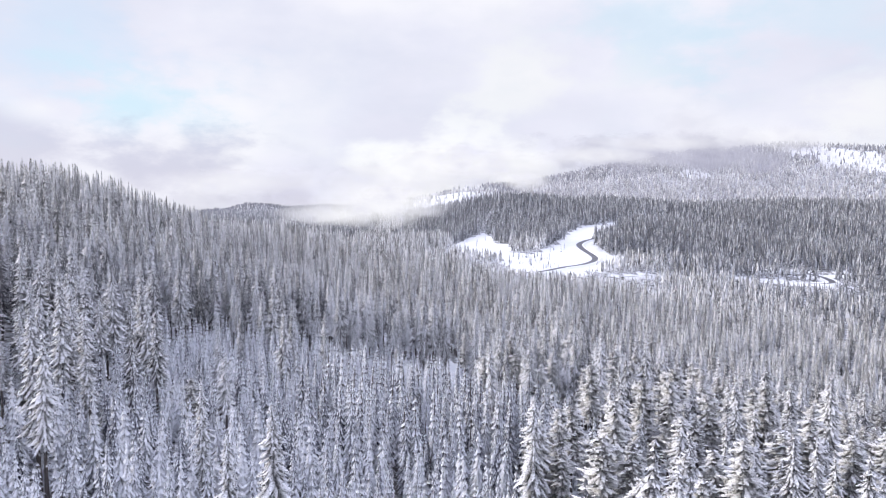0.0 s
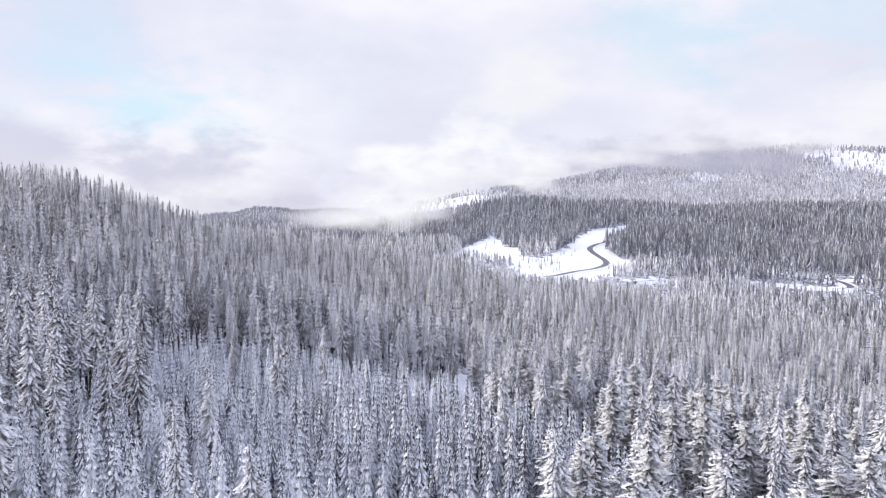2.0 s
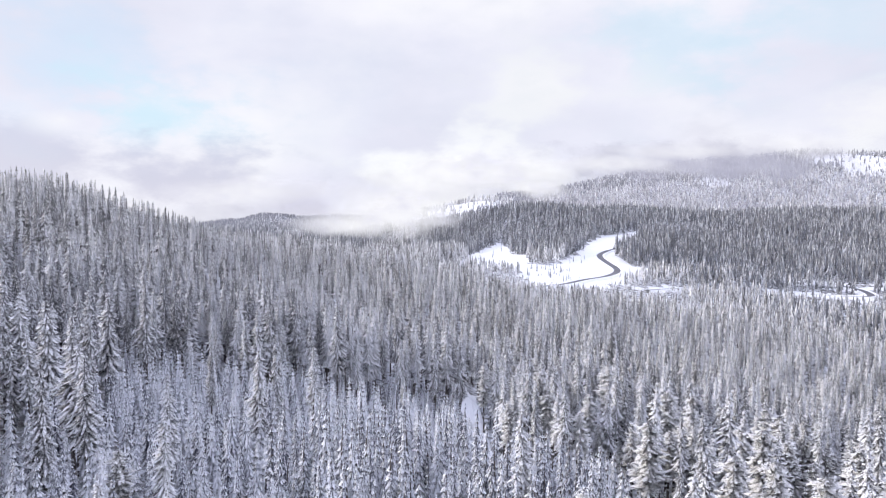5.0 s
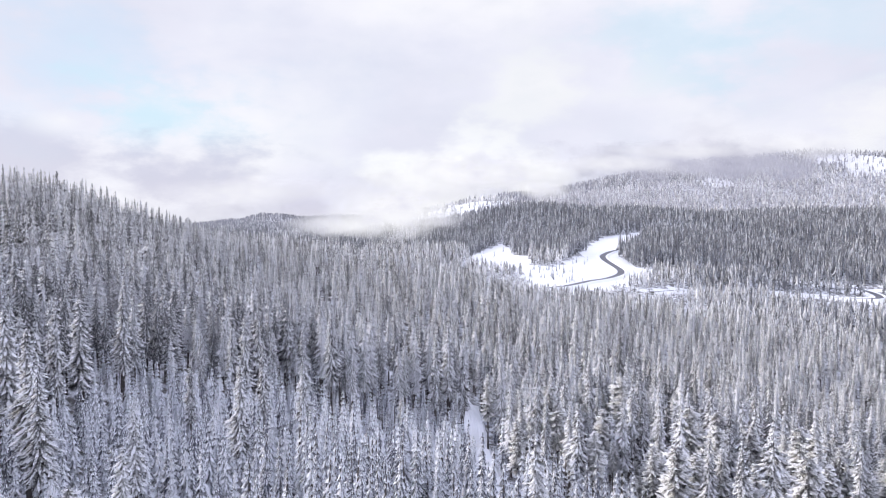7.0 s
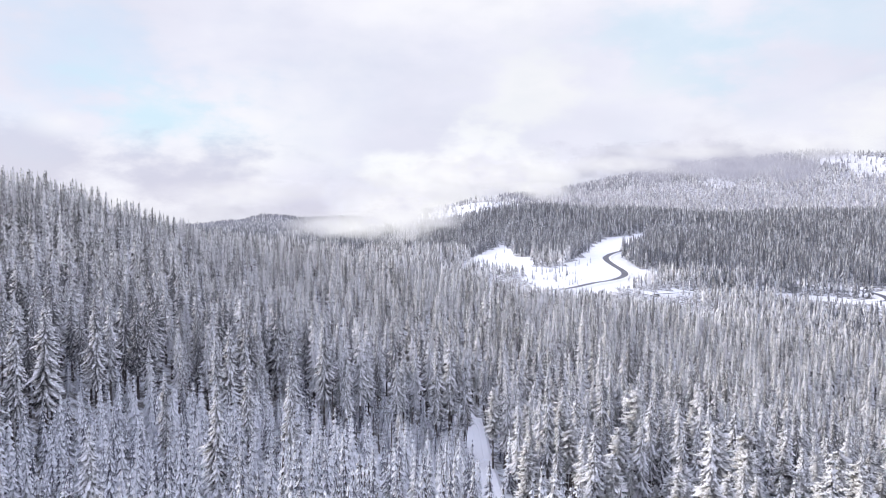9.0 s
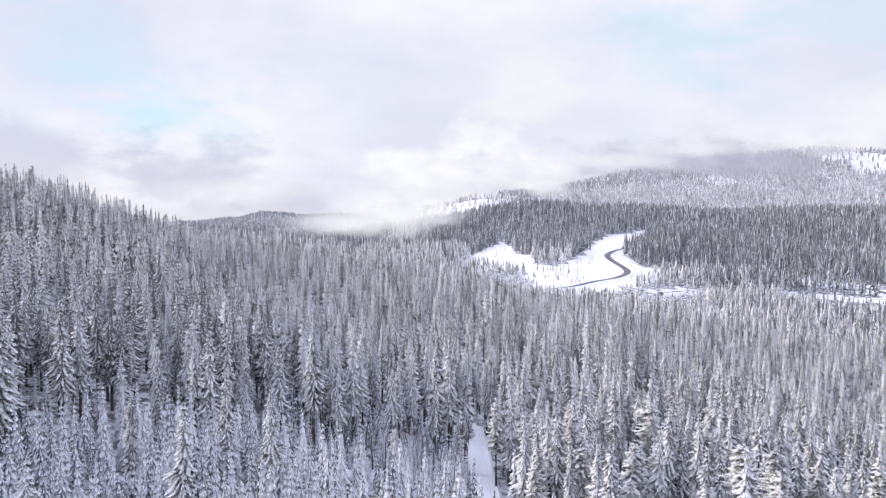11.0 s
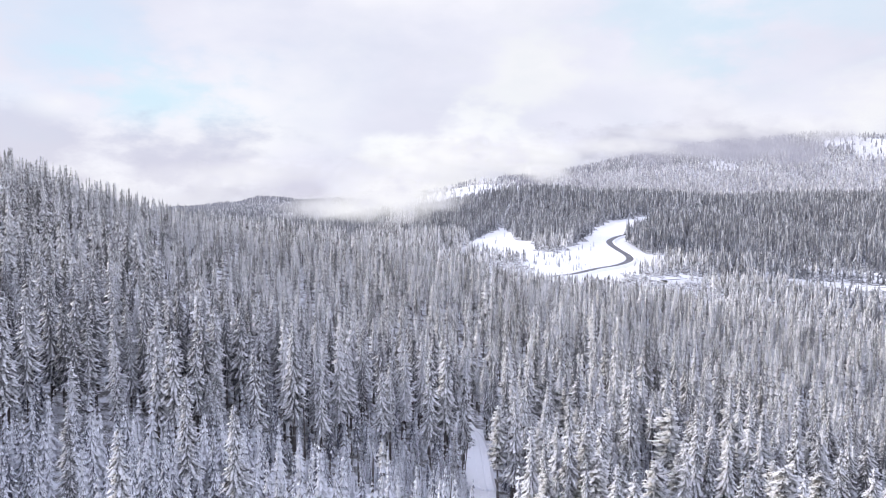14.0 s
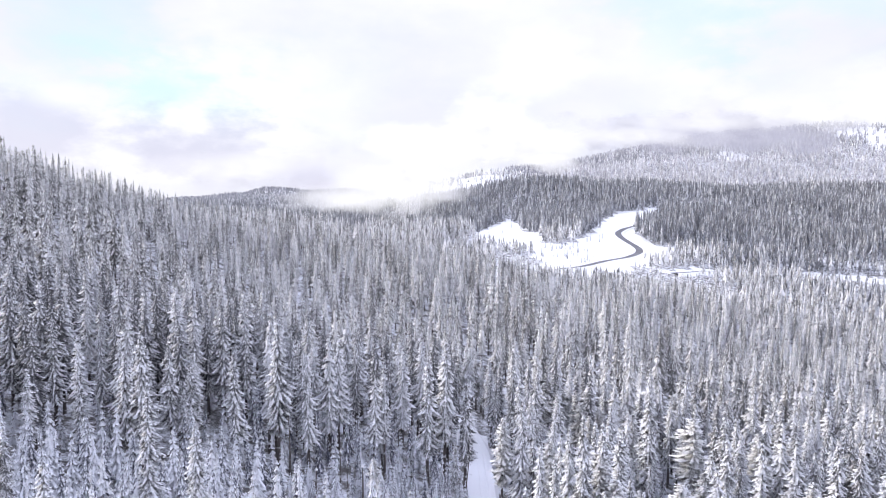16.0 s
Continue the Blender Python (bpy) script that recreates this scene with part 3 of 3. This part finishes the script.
def joined(name, shapes, x, y, high, wide, mats, label):
    """Many trees of a few shapes, joined into one object."""
    V, F, I, N, W = [], [], [], [], []
    whim = rng.uniform(-0.5, 0.5, len(x))
    count = 0
    pick = rng.integers(0, len(shapes), len(x))
    spin = rng.uniform(0, 2 * math.pi, len(x))
    z = land(x, y) - 0.2
    for k, (v, f, idx, nor) in enumerate(shapes):
        s = np.nonzero(pick == k)[0]
        if not len(s):
            continue
        c, n = np.cos(spin[s])[:, None], np.sin(spin[s])[:, None]
        vx, vy, vz = v[:, 0][None], v[:, 1][None], v[:, 2][None]
        w = wide[s][:, None]
        V.append(np.stack([(vx * c - vy * n) * w + x[s][:, None], (vx * n + vy * c) * w + y[s][:, None], vz * high[s][:, None] + z[s][:, None]], -1).reshape(-1, 3))
        F.append((f[None] + (count + np.arange(len(s)) * len(v))[:, None, None]).reshape(-1, 3))
        I.append(np.tile(idx, len(s)))
        W.append(np.repeat(whim[s], len(v)))
        if nor is not None:
            N.append(np.stack([nor[:, 0] * c - nor[:, 1] * n, nor[:, 0] * n + nor[:, 1] * c, nor[:, 2] + 0 * c], -1).reshape(-1, 3))
        count += len(s) * len(v)
    me = make_mesh(name, np.vstack(V), np.vstack(F), mats, np.concatenate(I), normals=np.vstack(N) if N else None)
    me.attributes.new("whim", "FLOAT", "POINT").data.foreach_set("value", np.concatenate(W).astype(np.float32))
    return tagged(new(name, me), label, "forest", kind="stuff")


for kind in KINDS:
    part_of = [q for q in stand if q[0] == kind]
    if kind == "spruce":
        a, b, s = (np.array([q[k] for q in part_of if not (-90 < q[1] < 40 and q[2] < 215)]) for k in (1, 2, 3))
        joined("spruce_thicket", THICKET, a, b, s, s ** 0.6, [BARK, SPRUCE], "thicket of snow-laden young spruces")
        part_of = [q for q in part_of if -90 < q[1] < 40 and q[2] < 215]
    a, b, s = (np.array([q[k] for q in part_of]) for k in (1, 2, 3))
    joined(GROUPS[kind].replace(" ", "_").replace("tall_firs", "fir_stand").replace("young_spruces", "spruce_thicket").replace("pines", "pine_stand"),
           LIGHT[kind], a, b, s, s ** (0.9 if kind == "fir" else 0.7), [BARK, KINDS[kind][1]], "dense stand of snow-laden " + GROUPS[kind])


def plant(name, shapes, box, step, margin, high, mats, label, bare=0.1, extra=None):
    x, y = scatter(rng, *box, step)
    keep = visible_wedge(x, y, margin) & ~open_ground(x, y) & (rng.random(len(x)) > bare)
    if extra is not None:
        keep &= extra(x, y)
    keep &= (y > 540) | (np.sin(x / 8.5 + 1.6 * np.sin(y / 14)) * np.sin(y / 10.5 + 1.3 * np.sin(x / 17)) > -0.72)
    x, y = x[keep], y[keep]
    s = rng.uniform(*high, len(x)) * (1 + 0.18 * np.sin(x / 41 + y / 57))
    # the growth gets younger towards the meadow
    s = np.where((y > 545) & (y < 705) & (x > 35) & (x < 235), s * np.clip(1.0 - (y - 545) / 130, 0.3, 1.0), s)
    s = np.where((y > 688) & (y < 758) & (x > 225) & (x < 470), (0.45 + 0.5 * rng.random(len(x))) * s, s)
    s = np.where((y > 640) & (y < 800) & (x > -10) & (x < 95), s * 0.5, s)
    s = np.where((y > 640) & (y < 748) & (x > 335) & (x < 475), np.where(rng.random(len(x)) < 0.5, 0.75, 0.4 - 0.2 * (y > 690)) * s, s)
    s = np.where((y > 865) & (y < 1020) & (x > 225) & (x < 340), 1.3 * s, s)
    return joined(name, shapes, x, y, s, np.sqrt(s) * rng.uniform(0.8, 1.2, len(x)), mats, label)


plant("conifer_forest", MIDDLE, (-420, 430, 275, 540), 6.5, 45, (0.68, 1.26), [BARK, FARFIR], "dense snow-dusted conifer forest on slope and in valley")


def sheltered(x, y):
    """The stands on the ridge beyond the road, which hold less snow, and the valley stands toned dark to put shade on
    them.
    """
    return (y > 905 + 25 * np.sin(x / 37)) & (x > -60) | (y > 800 + 40 * np.sin(x / 51)) & (x < -110) | (y > 840) & (x > 225) | (x + 75 * np.sin(x * 12.9 + y * 78.2) > 345 + 0.3 * (760 - y)) & (y > 540) & (x > 200)


plant("conifer_forest", DISTANT, (-700, 1050, 540, 1420), 6.3, 30, (0.65, 1.2), [BARK, VALLEYFIR], "distant snow-dusted conifer forest", extra=lambda x, y: ~sheltered(x, y) & (x > -0.43 * y - 25))
plant("ridge_forest", DISTANT, (-700, 1050, 540, 1400), 6.1, 30, (0.75, 1.25), [BARK, DARKFIR], "dark grey conifer forest on the ridges beyond the road", extra=sheltered)
plant("hillside_forest", HILLSIDE, (-1500, 2100, 1420, 2430), 13.4, 30, (0.7, 1.2), [BARK, RIMEFIR], "far hillside forest white with rime", extra=lambda x, y: ((y > 1900) | (x < 200)) & (x > -70) & (~snowfield(x, y) | (np.sin(x * 91.7 + y * 57.3) > 0.2)))
plant("hillside_forest", HILLSIDE, (200, 2100, 2430, 2900), 13.4, 30, (0.7, 1.3), [BARK, WHITEFIR], "far hillside forest grey with frost", extra=lambda x, y: ~snowfield(x, y) | (np.sin(x * 91.7 + y * 57.3) > 0.45))
plant("hillside_forest", HILLSIDE, (-1500, -70, 1400, 3350), 16.5, 30, (0.7, 1.1), [BARK, DARKFIR], "dark grey forest far up the valley")
plant("hillside_forest", HILLSIDE, (-1700, 500, 3350, 4300), 18.0, 30, (0.7, 1.2), [BARK, DARKFIR], "dark forest on a distant ridge", bare=0.25)


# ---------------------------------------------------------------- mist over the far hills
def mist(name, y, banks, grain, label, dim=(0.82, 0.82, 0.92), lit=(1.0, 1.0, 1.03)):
    """A hanging sheet of mist far off, which glows by itself to stand in for daylit haze; banks: x, z, half width, half
    height, thickness.
    """
    mat = bpy.data.materials.new(name)
    mat.use_nodes = True
    nt = mat.node_tree
    nt.nodes.clear()
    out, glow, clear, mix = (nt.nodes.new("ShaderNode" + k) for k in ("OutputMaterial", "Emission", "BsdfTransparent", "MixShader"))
    co = nt.nodes.new("ShaderNodeTexCoord")
    mp = nt.nodes.new("ShaderNodeMapping")
    mp.inputs["Scale"].default_value = (1, 1, 1.8)
    nt.links.new(co.outputs["Object"], mp.inputs["Vector"])
    puff = noise_node(nt, grain, 6, 0.55, mp.outputs[0])
    total = None
    for x, z, rx, rz, thick in banks:
        off = nt.nodes.new("ShaderNodeVectorMath")
        off.operation = "SUBTRACT"
        nt.links.new(co.outputs["Object"], off.inputs[0])
        off.inputs[1].default_value = (x, 0, z)
        sc = nt.nodes.new("ShaderNodeVectorMath")
        sc.operation = "DIVIDE"
        nt.links.new(off.outputs[0], sc.inputs[0])
        sc.inputs[1].default_value = (rx, 1e6, rz)
        ln = nt.nodes.new("ShaderNodeVectorMath")
        ln.operation = "LENGTH"
        nt.links.new(sc.outputs[0], ln.inputs[0])
        ragged = math_node(nt, "ADD", ln.outputs["Value"], math_node(nt, "MULTIPLY", math_node(nt, "SUBTRACT", puff, 0.5), 1.5))
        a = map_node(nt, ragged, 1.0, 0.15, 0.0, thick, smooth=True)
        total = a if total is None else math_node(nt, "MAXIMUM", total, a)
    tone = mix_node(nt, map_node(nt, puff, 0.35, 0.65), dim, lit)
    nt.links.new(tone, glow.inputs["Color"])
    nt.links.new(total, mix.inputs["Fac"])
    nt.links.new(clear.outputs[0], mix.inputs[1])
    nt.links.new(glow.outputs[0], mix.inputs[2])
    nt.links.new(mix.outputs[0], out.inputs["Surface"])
    xs = [q[0] + sg * q[2] * 1.9 for q in banks for sg in (-1, 1)]
    zs = [q[1] + sg * q[3] * 1.9 for q in banks for sg in (-1, 1)]
    u, w = np.meshgrid(np.linspace(min(xs), max(xs), 24), np.linspace(min(zs), max(zs), 6))
    v = np.stack([u, 40 * np.sin(u / 300), w], -1).reshape(-1, 3)
    ob = new(name, make_mesh(name, v, grid_faces(24, 6), [mat]))
    ob.location = (0, y, 0)
    ob.visible_shadow = False
    return tagged(ob, label, "mist", kind="structure")


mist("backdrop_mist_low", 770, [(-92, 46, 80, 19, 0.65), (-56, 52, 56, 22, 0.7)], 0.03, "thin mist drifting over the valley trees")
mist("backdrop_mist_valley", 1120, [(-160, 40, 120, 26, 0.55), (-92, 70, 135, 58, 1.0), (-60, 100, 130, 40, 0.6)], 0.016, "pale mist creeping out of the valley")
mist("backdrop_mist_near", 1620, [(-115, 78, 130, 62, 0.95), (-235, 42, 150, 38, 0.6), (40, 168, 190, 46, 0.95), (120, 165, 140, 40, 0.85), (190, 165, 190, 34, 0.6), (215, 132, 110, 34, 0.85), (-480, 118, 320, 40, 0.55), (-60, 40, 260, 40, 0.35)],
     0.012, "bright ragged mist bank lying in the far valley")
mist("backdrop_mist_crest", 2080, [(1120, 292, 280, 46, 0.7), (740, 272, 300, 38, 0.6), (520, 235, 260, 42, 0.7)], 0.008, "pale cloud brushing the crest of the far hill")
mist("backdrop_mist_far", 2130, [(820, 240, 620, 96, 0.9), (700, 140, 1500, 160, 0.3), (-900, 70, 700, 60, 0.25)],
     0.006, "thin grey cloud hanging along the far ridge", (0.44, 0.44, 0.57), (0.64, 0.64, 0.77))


# ---------------------------------------------------------------- dead trees, scrub and lone saplings
def dead_tree(x, y, height, radius, lean, seed):
    rng = np.random.default_rng(seed)
    base = new("dead_tree")
    base.empty_display_size = 0.5
    tv, tf = trunk_shape(rng, height, radius, 7, 6, 0.1)
    top = new("trunk", make_mesh("dead_trunk", tv, tf, [BARK]))
    top.parent = base
    for k in range(9):
        v, f = [], []
        z = height * rng.uniform(0.35, 0.95)
        az, L = rng.uniform(0, 6.28), rng.uniform(0.4, 1.1)
        spray(rng, v, f, np.array([0, 0, z]), az, L, 0.1, 0.25, 0.06)
        stub = new("branch_stub", make_mesh("branch_stub", v, f, [BARK]))
        stub.parent = base
    v, f = [], []
    core(rng, v, f, height + 0.45, height - 0.15, lambda q: radius * (1.15 - q), 6)
    cap = new("snow_cap", make_mesh("dead_snow_cap", v, f, [SNOW]))
    cap.parent = base
    cap["label"] = "cushion of fresh snow"
    base.matrix_basis = Matrix.Translation((x, y, land1(x, y) - 0.1)) @ Matrix.Rotation(lean, 4, "Y")
    tagged(base, "bare dead trunk with broken top and snow cap", "dead tree", "dead trees")


for k, (x, y, h, r, lean) in enumerate([(-21.5, 207, 6.8, 0.3, 0.02), (-18, 211, 9.5, 0.22, 0.0), (-16.5, 210.5, 8, 0.2, -0.03), (-13.2, 203, 10.5, 0.24, 0.02),
                                        (3.6, 214, 13, 0.12, 0.09), (1.0, 190, 12, 0.13, 0.03), (-29, 219, 12, 0.2, -0.02), (24, 178, 11, 0.18, 0.04), (31, 186, 13, 0.2, -0.03), (-92, 190, 14, 0.22, 0.02)]):
    dead_tree(x, y, h, r, lean, 60 + k)

rng = np.random.default_rng(21)
# saplings on the open snow by the road and in the gap of the wood
spots = [(100, 770), (108, 762), (96, 748), (112, 778), (118, 768), (124, 783), (91, 764), (130, 792), (150, 842), (156, 851), (163, 838), (60, 930), (71, 955), (48, 985), (66, 1010), (80, 1035), (57, 900),
         (176, 882), (215, 770), (226, 779), (238, 790), (190, 735), (205, 748), (170, 712), (232, 815), (246, 822)]
spots += [(rng.uniform(82, 138), rng.uniform(700, 800)) for k in range(40)] + [(rng.uniform(22, 70), rng.uniform(700, 860)) for k in range(7)]
for k, (x, y) in enumerate(spots):
    s = rng.uniform(0.25, 0.8)
    copy_thing(MODELS["spruce"][k % 5], pose(x, y, land1(x, y) - 0.1, 0, 0, rng.uniform(0, 360)) @ Matrix.Diagonal((s, s, s, 1)))


for k in range(44):
    x, y, s = rng.uniform(-24, 2), rng.uniform(198, 222), rng.uniform(0.25, 0.6)
    copy_thing(MODELS["spruce"][k % 5], pose(x, y, land1(x, y) - 0.1, 0, 0, rng.uniform(0, 360)) @ Matrix.Diagonal((1.25 * s, 1.25 * s, s, 1)))


def bush(x, y, size, seed):
    rng = np.random.default_rng(seed)
    v, f = [], []
    for k in range(26):
        az = rng.uniform(0, 6.28)
        z = size * rng.uniform(0.1, 0.8)
        spray(rng, v, f, np.array([rng.normal(0, 0.25) * size, rng.normal(0, 0.25) * size, z]), az, size * rng.uniform(0.35, 0.7), rng.uniform(0.0, 0.9), 0.5, size * 0.16)
    crown = make_mesh("bush", v, f, [SPRUCE])
    base = new("bush", crown)
    base.matrix_basis = Matrix.Translation((x, y, land1(x, y)))
    tagged(base, "low twiggy bush dusted with snow", "bush", "bushes in the gap")


for k in range(46):
    x, y = rng.uniform(-24, -7), rng.uniform(199, 214)
    bush(x, y, rng.uniform(0.7, 1.6), 300 + k)
for k in range(9):
    bush(5.0 + 0.75 * k, 221 + 0.6 * math.sin(k), rng.uniform(0.5, 0.9), 380 + k)
